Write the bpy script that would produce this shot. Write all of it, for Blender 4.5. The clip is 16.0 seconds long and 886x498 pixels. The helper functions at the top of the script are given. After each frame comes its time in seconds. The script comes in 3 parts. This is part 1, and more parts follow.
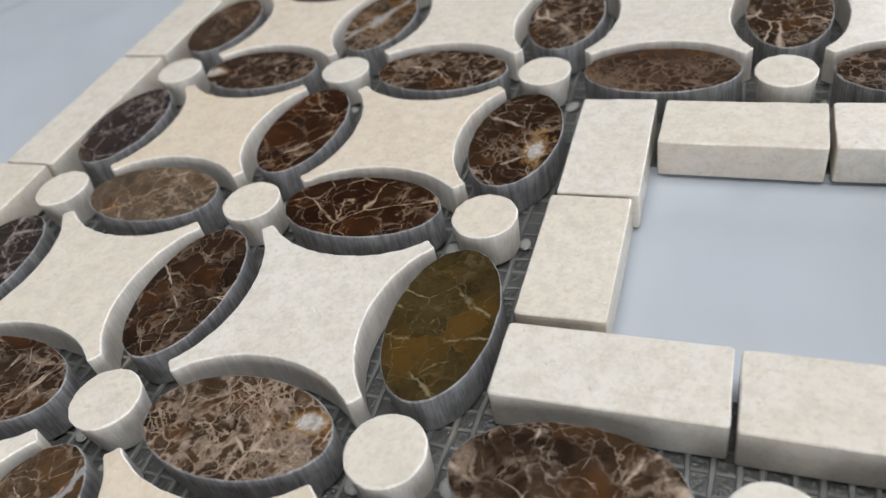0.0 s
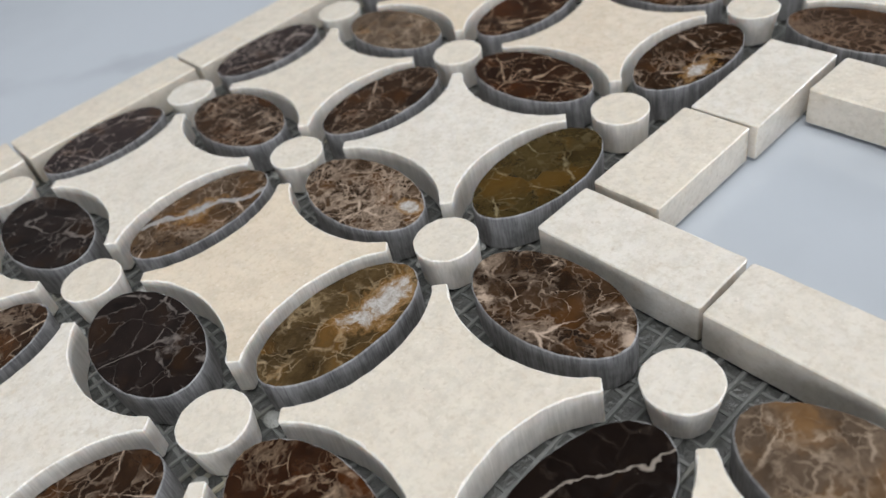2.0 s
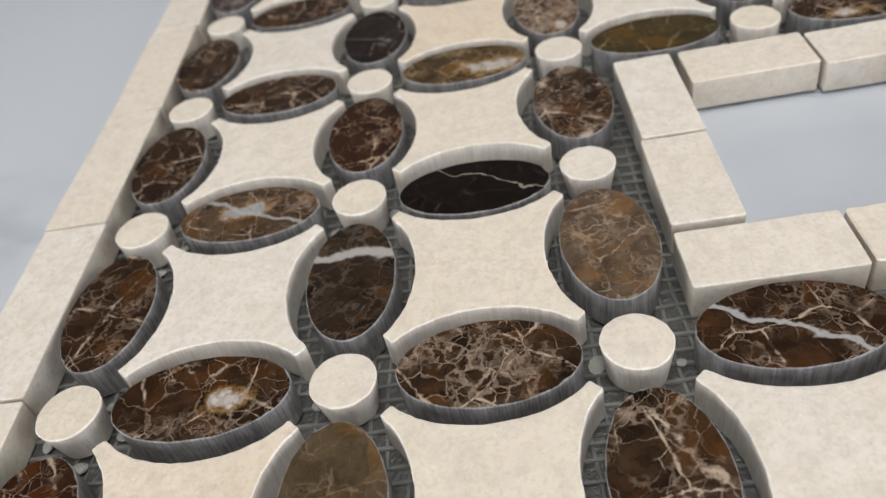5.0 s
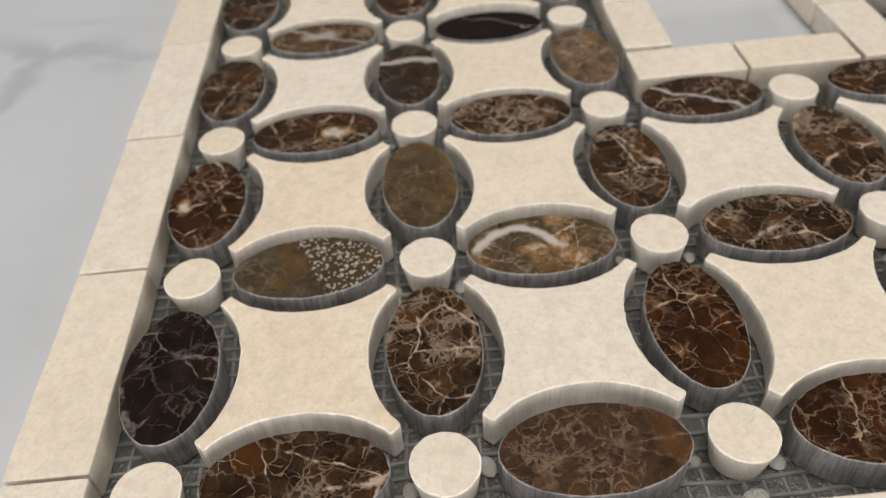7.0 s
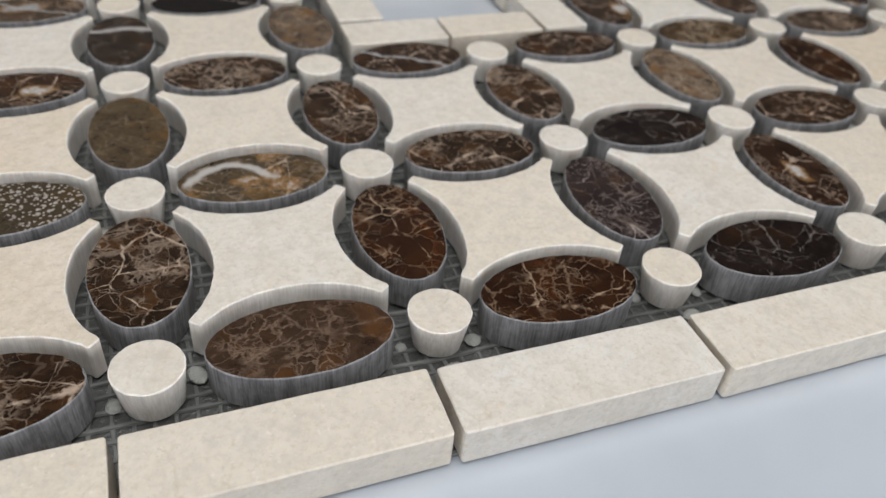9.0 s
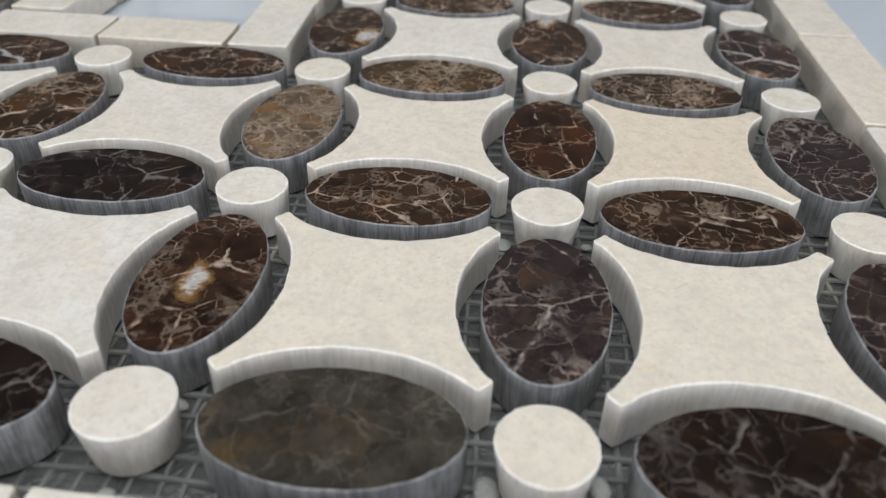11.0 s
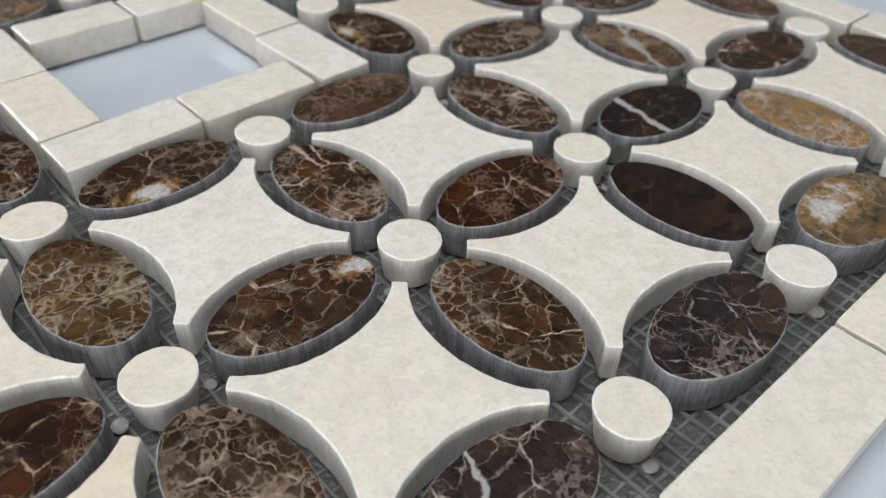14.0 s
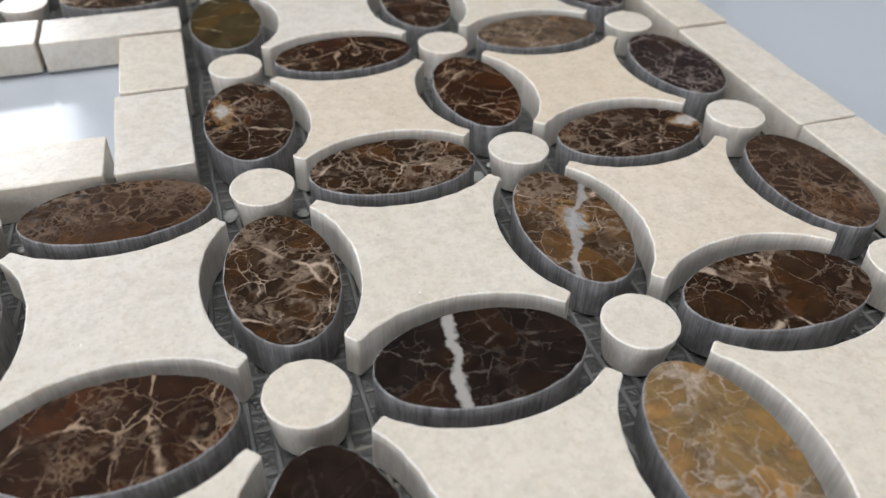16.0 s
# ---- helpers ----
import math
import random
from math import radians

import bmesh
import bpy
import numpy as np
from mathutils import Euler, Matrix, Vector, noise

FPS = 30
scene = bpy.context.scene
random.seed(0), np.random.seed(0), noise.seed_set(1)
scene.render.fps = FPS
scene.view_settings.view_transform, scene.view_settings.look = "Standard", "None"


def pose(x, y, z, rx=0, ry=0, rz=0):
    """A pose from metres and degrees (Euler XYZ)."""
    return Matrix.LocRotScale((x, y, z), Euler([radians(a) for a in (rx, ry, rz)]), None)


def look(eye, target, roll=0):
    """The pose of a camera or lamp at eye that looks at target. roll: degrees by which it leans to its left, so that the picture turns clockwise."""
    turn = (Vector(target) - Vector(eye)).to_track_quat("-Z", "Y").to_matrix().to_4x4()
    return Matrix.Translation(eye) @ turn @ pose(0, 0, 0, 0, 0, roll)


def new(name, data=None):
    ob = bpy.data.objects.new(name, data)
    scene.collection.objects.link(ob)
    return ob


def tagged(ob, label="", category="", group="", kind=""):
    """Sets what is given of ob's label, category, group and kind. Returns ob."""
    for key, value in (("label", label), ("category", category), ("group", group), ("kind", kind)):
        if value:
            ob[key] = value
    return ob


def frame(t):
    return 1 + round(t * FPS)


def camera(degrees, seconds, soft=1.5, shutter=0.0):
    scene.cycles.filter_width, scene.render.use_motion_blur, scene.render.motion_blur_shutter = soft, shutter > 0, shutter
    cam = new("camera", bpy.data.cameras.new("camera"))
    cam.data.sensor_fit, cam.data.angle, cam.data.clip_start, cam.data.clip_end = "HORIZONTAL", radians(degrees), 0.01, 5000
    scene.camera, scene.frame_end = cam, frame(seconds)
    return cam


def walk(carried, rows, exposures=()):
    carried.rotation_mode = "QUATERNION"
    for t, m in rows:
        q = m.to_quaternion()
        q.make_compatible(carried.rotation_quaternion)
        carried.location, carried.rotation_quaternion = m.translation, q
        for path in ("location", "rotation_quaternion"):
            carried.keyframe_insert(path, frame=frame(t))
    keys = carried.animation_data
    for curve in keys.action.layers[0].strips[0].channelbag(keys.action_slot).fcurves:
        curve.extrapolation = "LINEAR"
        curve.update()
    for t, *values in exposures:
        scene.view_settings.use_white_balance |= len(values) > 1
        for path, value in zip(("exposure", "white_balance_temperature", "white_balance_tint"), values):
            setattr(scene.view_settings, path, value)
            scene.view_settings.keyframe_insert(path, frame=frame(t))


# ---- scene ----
cam = camera(59.37, 16.0)
PATH = [
    (0, (0.0431, 0.1354, 0.0849), (0.1095, 0.1702, 0.0187), -14.24),
    (0.5, (0.0393, 0.1262, 0.0838), (0.1008, 0.1688, 0.0174), -14.28),
    (1, (0.0357, 0.1177, 0.0841), (0.0910, 0.1680, 0.0177), -14.46),
    (1.5, (0.0360, 0.1063, 0.0851), (0.0844, 0.1635, 0.0188), -14.61),
    (2, (0.0348, 0.0954, 0.0859), (0.0762, 0.1585, 0.0202), -14.14),
    (2.5, (0.0377, 0.0844, 0.0848), (0.0712, 0.1524, 0.0196), -13.97),
    (3, (0.0423, 0.0722, 0.0864), (0.0668, 0.1441, 0.0213), -13.89),
    (3.5, (0.0458, 0.0599, 0.0882), (0.0615, 0.1333, 0.0221), -13.37),
    (4, (0.0538, 0.0462, 0.0916), (0.0594, 0.1202, 0.0246), -12.95),
    (4.5, (0.0645, 0.0306, 0.0945), (0.0603, 0.1048, 0.0276), -13.12),
    (5, (0.0715, 0.0139, 0.0947), (0.0617, 0.0879, 0.0282), -13.10),
    (5.5, (0.0697, -0.0030, 0.0939), (0.0601, 0.0707, 0.0270), -12.29),
    (6, (0.0628, -0.0210, 0.0976), (0.0560, 0.0525, 0.0302), -10.37),
    (6.5, (0.0575, -0.0419, 0.1024), (0.0532, 0.0309, 0.0340), -8.57),
    (7, (0.0439, -0.0595, 0.1059), (0.0455, 0.0130, 0.0370), -4.79),
    (7.25, (0.0359, -0.0670, 0.1065), (0.0413, 0.0055, 0.0378), -2.47),
    (7.5, (0.0260, -0.0744, 0.1056), (0.0364, -0.0020, 0.0374), 0.17),
    (7.75, (0.0171, -0.0799, 0.1025), (0.0327, -0.0075, 0.0353), 2.51),
    (8, (0.0141, -0.0829, 0.0992), (0.0338, -0.0105, 0.0331), 4.12),
    (8.25, (0.0187, -0.0835, 0.0967), (0.0416, -0.0112, 0.0315), 5.09),
    (8.5, (0.0276, -0.0827, 0.0947), (0.0540, -0.0107, 0.0305), 5.67),
    (8.75, (0.0380, -0.0814, 0.0931), (0.0673, -0.0099, 0.0295), 5.68),
    (9, (0.0518, -0.0808, 0.0914), (0.0818, -0.0094, 0.0282), 5.45),
    (9.5, (0.1005, -0.0812, 0.0859), (0.1243, -0.0073, 0.0229), 4.69),
    (10, (0.1409, -0.0765, 0.0833), (0.1570, -0.0007, 0.0201), 4.30),
    (10.5, (0.1801, -0.0651, 0.0729), (0.1842, 0.0145, 0.0125), 2.60),
    (11, (0.2088, -0.0510, 0.0667), (0.2013, 0.0297, 0.0081), 1.49),
    (11.5, (0.2251, -0.0367, 0.0693), (0.2088, 0.0420, 0.0098), 1.69),
    (12, (0.2364, -0.0207, 0.0762), (0.2125, 0.0540, 0.0141), 2.78),
    (12.5, (0.2503, -0.0021, 0.0809), (0.2184, 0.0683, 0.0174), 3.28),
    (13, (0.2663, 0.0188, 0.0832), (0.2257, 0.0841, 0.0194), 2.68),
    (13.5, (0.2784, 0.0415, 0.0845), (0.2299, 0.1010, 0.0204), 2.36),
    (14, (0.2884, 0.0672, 0.0858), (0.2327, 0.1199, 0.0216), 1.98),
    (14.5, (0.2950, 0.0959, 0.0849), (0.2327, 0.1409, 0.0209), 1.56),
    (15, (0.2946, 0.1241, 0.0814), (0.2269, 0.1608, 0.0176), 1.54),
    (15.5, (0.2864, 0.1549, 0.0803), (0.2145, 0.1821, 0.0163), 1.48),
    (16, (0.2758, 0.1685, 0.0782), (0.2025, 0.1922, 0.0143), 1.36),
]
cam.data.dof.use_dof = True
cam.data.dof.focus_distance, cam.data.dof.aperture_fstop = 0.112, 26.0
walk(cam, [(t, look(eye, target, roll)) for t, eye, target, roll in PATH],
     [(0, 0.02, 6500, 10), (1.5, 0.04, 6450, 9.5), (3, 0.02, 6600, 11), (5.5, 0, 7000, 12), (7, -0.05, 7450, 13), (7.6, -0.1, 7400, 13), (8.3, -0.12, 6950, 12), (9.3, -0.12, 6550, 10.5), (12.3, 0.05, 6350, 9), (14.5, 0.03, 6400, 9.5), (16, 0.03, 6500, 10.5)])

# ---- world and light ----
world = bpy.data.worlds.new("daylight")
scene.world = world
world.use_nodes = True
sky = world.node_tree.nodes.new("ShaderNodeTexSky")
sky.sky_type, sky.sun_disc = "NISHITA", False
sky.sun_elevation, sky.sun_rotation = radians(40), radians(20)
world.node_tree.links.new(sky.outputs[0], world.node_tree.nodes["Background"].inputs[0])
world.node_tree.nodes["Background"].inputs[1].default_value = 0.1

ROOM_X, ROOM_Y = (-2.2, 2.4), (-2.2, 1.75)      # inner faces of the walls
FLOOR, CEILING = -0.75, 1.85                     # table top is z = 0
FILL_WINDOW = (-1.7, 1.95, 0.0, 1.55)                 # added fill window, unseen, south wall: x from, x to, z from, z to
FILL_PANEL = (-0.55, 0.85, -0.90, 0.62)                # unseen ceiling fill, added: x from, x to, y from, y to


def area_lamp(name, m, sx, sy, watts, colour):
    data = bpy.data.lights.new(name, "AREA")
    data.shape, data.size, data.size_y, data.energy, data.color = "RECTANGLE", sx, sy, watts, colour
    ob = new(name, data)
    ob.matrix_world = m
    return ob


# lamps as unseen windows south, west and east, added to brighten sawn sides
area_lamp("south_fill_light", pose((FILL_WINDOW[0] + FILL_WINDOW[1]) / 2, ROOM_Y[0] - 0.06, (FILL_WINDOW[2] + FILL_WINDOW[3]) / 2, 90, 0, 0),
          FILL_WINDOW[1] - FILL_WINDOW[0], FILL_WINDOW[3] - FILL_WINDOW[2], 20, (0.93, 0.96, 1.0))
SIDE_FILL = (-1.5, -0.3, 0.0, 1.5)                   # added fill windows, west and east: y from, y to, z from, z to
for wx, turn in ((ROOM_X[0] - 0.06, -90), (ROOM_X[1] + 0.06, 90)):
    area_lamp("side_fill_light", pose(wx, (SIDE_FILL[0] + SIDE_FILL[1]) / 2, (SIDE_FILL[2] + SIDE_FILL[3]) / 2, 90, 0, turn),
              SIDE_FILL[1] - SIDE_FILL[0], SIDE_FILL[3] - SIDE_FILL[2], 38, (0.93, 0.96, 1.0))
# soft overhead fill, added; no such lamp is in view
area_lamp("overhead_fill_light", pose((FILL_PANEL[0] + FILL_PANEL[1]) / 2, (FILL_PANEL[2] + FILL_PANEL[3]) / 2, CEILING - 0.045, 0, 0, 0),
          FILL_PANEL[1] - FILL_PANEL[0], FILL_PANEL[3] - FILL_PANEL[2], 37.5, (0.965, 0.985, 1.0))


# ---- materials ----
class Tree:
    """A small help to write node trees."""

    def __init__(self, name, roughness=0.5):
        self.mat = bpy.data.materials.new(name)
        self.mat.use_nodes = True
        self.t = self.mat.node_tree
        self.bsdf = self.t.nodes["Principled BSDF"]
        self.bsdf.inputs["Roughness"].default_value = roughness

    def node(self, kind, **inputs):
        n = self.t.nodes.new("ShaderNode" + kind)
        for k, v in inputs.items():
            self.put(n.inputs[k.replace("_", " ")], v)
        return n

    def put(self, socket, v):
        if hasattr(v, "is_output"):
            self.t.links.new(v, socket)
        else:
            socket.default_value = v

    def math(self, op, a, b=0.0, clamp=False):
        n = self.t.nodes.new("ShaderNodeMath")
        n.operation, n.use_clamp = op, clamp
        self.put(n.inputs[0], a)
        self.put(n.inputs[1], b)
        return n.outputs[0]

    def vec(self, op, a, b):
        n = self.t.nodes.new("ShaderNodeVectorMath")
        n.operation = op
        self.put(n.inputs[0], a)
        if op == "SCALE":
            self.put(n.inputs["Scale"], b)
        else:
            self.put(n.inputs[1], b)
        return n.outputs[1] if op in ("DOT_PRODUCT", "LENGTH") else n.outputs[0]

    def ramp(self, v, lo, hi, a=0.0, b=1.0):
        n = self.t.nodes.new("ShaderNodeMapRange")
        n.interpolation_type = "SMOOTHSTEP"
        for k, x in zip(range(5), (v, lo, hi, a, b)):
            self.put(n.inputs[k], x)
        return n.outputs[0]

    def mix(self, f, a, b):
        n = self.t.nodes.new("ShaderNodeMix")
        n.data_type = "RGBA"
        for k, x in ((0, f), (6, a), (7, b)):
            self.put(n.inputs[k], (*x, 1) if isinstance(x, tuple) and len(x) == 3 else x)
        return n.outputs[2]

    def noise(self, vector, w, scale, detail=3.0, rough=0.55, colour=False):
        n = self.t.nodes.new("ShaderNodeTexNoise")
        n.noise_dimensions = "4D"
        for k, x in (("Vector", vector), ("W", w), ("Scale", scale), ("Detail", detail), ("Roughness", rough)):
            self.put(n.inputs[k], x)
        return n.outputs[1 if colour else 0]

    def cells(self, vector, w, scale, feature="DISTANCE_TO_EDGE", out=0):
        n = self.t.nodes.new("ShaderNodeTexVoronoi")
        n.voronoi_dimensions, n.feature = "4D", feature
        for k, x in (("Vector", vector), ("W", w), ("Scale", scale)):
            self.put(n.inputs[k], x)
        return n.outputs[out]

    def place(self):
        """Object coordinates, and a number that differs from piece to piece."""
        return self.t.nodes.new("ShaderNodeTexCoord").outputs["Object"], self.math("MULTIPLY", self.t.nodes.new("ShaderNodeObjectInfo").outputs["Random"], 37.0)

    def done(self, colour, roughness=None, height=None, depth=0.0001, translucent=0.0):
        if translucent:
            self.bsdf.inputs["Subsurface Weight"].default_value = translucent
            self.bsdf.inputs["Subsurface Radius"].default_value = (1.0, 0.8, 0.6)
            self.bsdf.inputs["Subsurface Scale"].default_value = 0.0018
        self.put(self.bsdf.inputs["Base Color"], colour if hasattr(colour, "is_output") else (*colour, 1))
        if roughness is not None:
            self.put(self.bsdf.inputs["Roughness"], roughness)
        if height is not None:
            b = self.t.nodes.new("ShaderNodeBump")
            b.inputs["Distance"].default_value = depth
            b.inputs["Strength"].default_value = 1.0
            self.put(b.inputs["Height"], height)
            self.t.links.new(b.outputs[0], self.bsdf.inputs["Normal"])
        return self.mat


def brown_marble(name, dark=(0.013, 0.0062, 0.0034), mid=(0.062, 0.032, 0.0165), tan=(0.27, 0.202, 0.15), veins=0.95, fine=0.55,
                 white=0.0, pale=(0.46, 0.45, 0.435), stripe=None, crescent=None, patch=None, specks=0.0, shift=0.0):
    """Polished brown brecciated marble: dark rounded clasts in a paler net of calcite veins.
    stripe: (angle, offset, half width) of one white vein across the piece, in degrees and metres."""
    k = Tree(name, 0.08)
    p, w = k.place()
    w = k.math("ADD", w, shift)

    def jitter(scale, amount, more):
        return k.vec("SCALE", k.vec("SUBTRACT", k.noise(p, k.math("ADD", w, more), scale, 4, 0.6, True), (0.5, 0.5, 0.5)), amount)

    q = k.vec("ADD", k.vec("ADD", p, jitter(110, 0.0075, 0.0)), k.vec("ADD", jitter(290, 0.0024, 18.0), jitter(700, 0.0010, 8.0)))
    field = k.noise(q, w, 85, 3, 0.6)
    grain = k.noise(q, w, 1300, 5, 0.7)
    # clasts, each of its own shade, cloudy within
    tone = k.t.nodes.new("ShaderNodeSeparateColor")
    k.put(tone.inputs[0], k.cells(q, w, 165, "F1", 1))
    small = k.t.nodes.new("ShaderNodeSeparateColor")
    k.put(small.inputs[0], k.cells(q, k.math("ADD", w, 3.0), 390, "F1", 1))
    shade = k.math("ADD", k.math("MULTIPLY", tone.outputs[0], 0.3), k.math("MULTIPLY", k.ramp(k.noise(q, w, 330, 6, 0.72), 0.28, 0.72), 0.75))
    shade = k.math("ADD", shade, k.math("MULTIPLY", k.math("SUBTRACT", small.outputs[1], 0.5), 0.3), True)
    colour = k.mix(shade, tuple(0.5 * c for c in dark), tuple(0.62 * c for c in mid))
    warm = k.math("MULTIPLY", k.ramp(k.math("ADD", k.math("MULTIPLY", tone.outputs[1], 0.3), k.noise(q, k.math("ADD", w, 5.0), 150, 3)), 0.66, 0.92), 0.55)
    colour = k.mix(warm, colour, (mid[0] * 1.1, mid[1] * 0.8, mid[2] * 0.4))
    # pale crushed matrix: a net of uneven width round large, small and tiny clasts
    width = k.noise(q, k.math("ADD", w, 31.0), 230, 4, 0.65)
    loose = 0.635 - 0.17 * fine
    n1 = k.ramp(k.cells(q, w, 165), 0.004, k.ramp(width, 0.40, 0.72, 0.008, 0.07), 1, 0)
    n1 = k.math("MULTIPLY", n1, k.ramp(k.noise(p, k.math("ADD", w, 12.0), 130, 3), 0.36, 0.56, 0.05, 1))
    n2 = k.ramp(k.cells(q, k.math("ADD", w, 3.0), 390), 0.015, k.ramp(width, 0.36, 0.68, 0.035, 0.21), 1, 0)
    n2 = k.math("MULTIPLY", n2, k.ramp(field, loose - 0.04, loose + 0.08))
    n3 = k.ramp(k.cells(q, k.math("ADD", w, 5.0), 850), 0.03, k.ramp(width, 0.34, 0.66, 0.09, 0.34), 1, 0)
    n3 = k.math("MULTIPLY", n3, k.ramp(k.noise(q, k.math("ADD", w, 33.0), 120, 3, 0.6), loose + 0.04, loose + 0.14))
    net = k.math("MAXIMUM", k.math("MULTIPLY", n1, 0.85), k.math("MAXIMUM", k.math("MULTIPLY", n2, 0.9), k.math("MULTIPLY", n3, 0.85)))
    haze = k.math("MULTIPLY", k.ramp(k.noise(q, k.math("ADD", w, 40.0), 260, 6, 0.75), 0.46, 0.72), k.ramp(field, loose - 0.1, loose + 0.1, 0.02, 0.25))
    matrix = k.mix(k.ramp(grain, 0.3, 0.72), tuple(0.5 * c for c in tan), tuple(1.3 * c for c in tan))
    colour = k.mix(k.math("MULTIPLY", k.math("MAXIMUM", net, haze), min(1.0, 0.10 + 0.85 * fine), True), colour, matrix)
    # later cracks healed with pale calcite: long, thin, broken
    r = k.vec("ADD", p, jitter(240, 0.0026, 14.0))
    bright = tuple(min(1.0, c * 1.45 + 0.03) for c in tan)
    v1 = k.ramp(k.cells(r, k.math("ADD", w, 7.0), 70), 0.001, k.ramp(width, 0.36, 0.66, 0.004, 0.030), 1, 0)
    v1 = k.math("MULTIPLY", v1, k.ramp(k.noise(p, w, 260, 4, 0.65), 0.44, 0.58, 0.05, 1))
    v2 = k.ramp(k.cells(r, k.math("ADD", w, 11.0), 210), 0.002, k.ramp(width, 0.4, 0.7, 0.008, 0.028), 1, 0)
    v2 = k.math("MULTIPLY", v2, k.ramp(k.noise(p, k.math("ADD", w, 2.0), 190, 4, 0.65), 0.48, 0.64, 0, 0.85))
    colour = k.mix(k.math("MULTIPLY", k.math("MAXIMUM", v1, v2), 0.85 * veins, True), colour, bright)
    if white:
        quartz = k.ramp(k.noise(q, k.math("ADD", w, 19.0), 85, 4, 0.6), 0.66 - 0.16 * white, 0.74 - 0.16 * white)
        rim = k.ramp(k.noise(q, k.math("ADD", w, 19.0), 85, 4, 0.6), 0.61 - 0.16 * white, 0.68 - 0.16 * white, 0, 0.6)
        colour = k.mix(rim, colour, (0.26, 0.135, 0.045))
        colour = k.mix(quartz, colour, k.mix(grain, (pale[0] * 0.6, pale[1] * 0.55, pale[2] * 0.5), pale))
    if patch:
        cx, cy, r = patch
        d = k.math("DIVIDE", k.vec("LENGTH", k.vec("MULTIPLY", k.vec("SUBTRACT", p, (cx, cy, 0)), (0.75, 1.5, 0)), (0, 0, 0)), r)
        d = k.math("ADD", d, k.math("MULTIPLY", k.math("SUBTRACT", k.noise(q, w, 190, 5, 0.72), 0.5), 4.6))
        colour = k.mix(k.ramp(d, 0.85, 1.5, 0.65, 0), colour, (0.24, 0.13, 0.045))
        colour = k.mix(k.ramp(d, 0.45, 1.05, 0.88, 0), colour, k.mix(k.ramp(grain, 0.3, 0.65), (pale[0] * 0.55, pale[1] * 0.5, pale[2] * 0.45), pale))
    if crescent:
        cx, cy, r, half = crescent
        wob = k.math("MULTIPLY", k.math("SUBTRACT", k.noise(p, w, 200, 4), 0.5), 0.003)
        d = k.vec("LENGTH", k.vec("MULTIPLY", k.vec("SUBTRACT", p, (cx, cy, 0)), (1, 1, 0)), (0, 0, 0))
        d = k.math("ABSOLUTE", k.math("ADD", k.math("SUBTRACT", d, r), wob))
        up = k.ramp(k.vec("DOT_PRODUCT", p, (0, 1, 0)), -0.002, 0.0005)
        colour = k.mix(k.math("MULTIPLY", k.ramp(d, half * 0.3, half * 1.5, 0.8, 0), up), colour, k.mix(grain, (0.42, 0.38, 0.33), pale))
    if stripe:
        a, off, half = stripe
        wob = k.math("MULTIPLY", k.math("SUBTRACT", k.noise(p, w, 150, 4), 0.5), 0.007)
        d = k.math("ADD", k.vec("DOT_PRODUCT", p, (math.cos(radians(a)), math.sin(radians(a)), 0)), wob)
        d = k.math("ABSOLUTE", k.math("SUBTRACT", d, off))
        colour = k.mix(k.ramp(d, half * 0.5, half * 1.3, 0.75, 0), colour, k.mix(grain, (0.3, 0.27, 0.24), pale))
    if specks:
        crush = k.vec("ADD", p, jitter(650, 0.0011, 21.0))
        on = 0.0
        for scale, size, more in ((900, 0.18, 0.0), (480, 0.15, 5.0)):
            v = k.t.nodes.new("ShaderNodeTexVoronoi")
            v.voronoi_dimensions, v.feature = "2D", "F1"
            k.put(v.inputs["Vector"], k.vec("ADD", crush, (more, 0, 0)))
            k.put(v.inputs["Scale"], scale)
            on = k.math("MAXIMUM", on, k.ramp(v.outputs[0], size, size + 0.05, 1, 0))
        edge = k.math("ADD", k.vec("DOT_PRODUCT", p, (1, 0.5, 0)), k.math("MULTIPLY", k.math("SUBTRACT", k.noise(p, w, 180, 3), 0.5), 0.012))
        on = k.math("MULTIPLY", on, k.ramp(edge, -0.0005, 0.0015))
        colour = k.mix(k.math("MULTIPLY", k.ramp(edge, -0.0005, 0.002), 0.6), colour, (0.045, 0.032, 0.018))
        colour = k.mix(k.math("MULTIPLY", on, specks), colour, k.mix(grain, (0.16, 0.135, 0.11), (0.42, 0.38, 0.34)))
    rough = k.ramp(k.noise(p, w, 900, 3), 0.4, 0.75, 0.05, 0.16)
    return k.done(colour, rough, k.noise(p, w, 1500, 2), 0.000004)


def sawn_side(name, a, b, cut=0.00006, translucent=0.0):
    """Water-jet cut side of a stone: fine upright striations, dull."""
    k = Tree(name, 0.6)
    p, w = k.place()
    up = k.vec("MULTIPLY", p, (1, 1, 0.07))
    line = k.noise(up, w, 3600, 3, 0.65)
    broad = k.noise(up, w, 1000, 3)
    spot = k.noise(p, w, 380, 4, 0.6)
    f = k.math("ADD", k.math("MULTIPLY", k.ramp(line, 0.36, 0.66), 0.45), k.math("MULTIPLY", k.ramp(k.math("ADD", broad, spot), 0.75, 1.25), 0.55), True)
    return k.done(k.mix(f, a, b), 0.6, k.math("ADD", line, broad), cut, translucent)


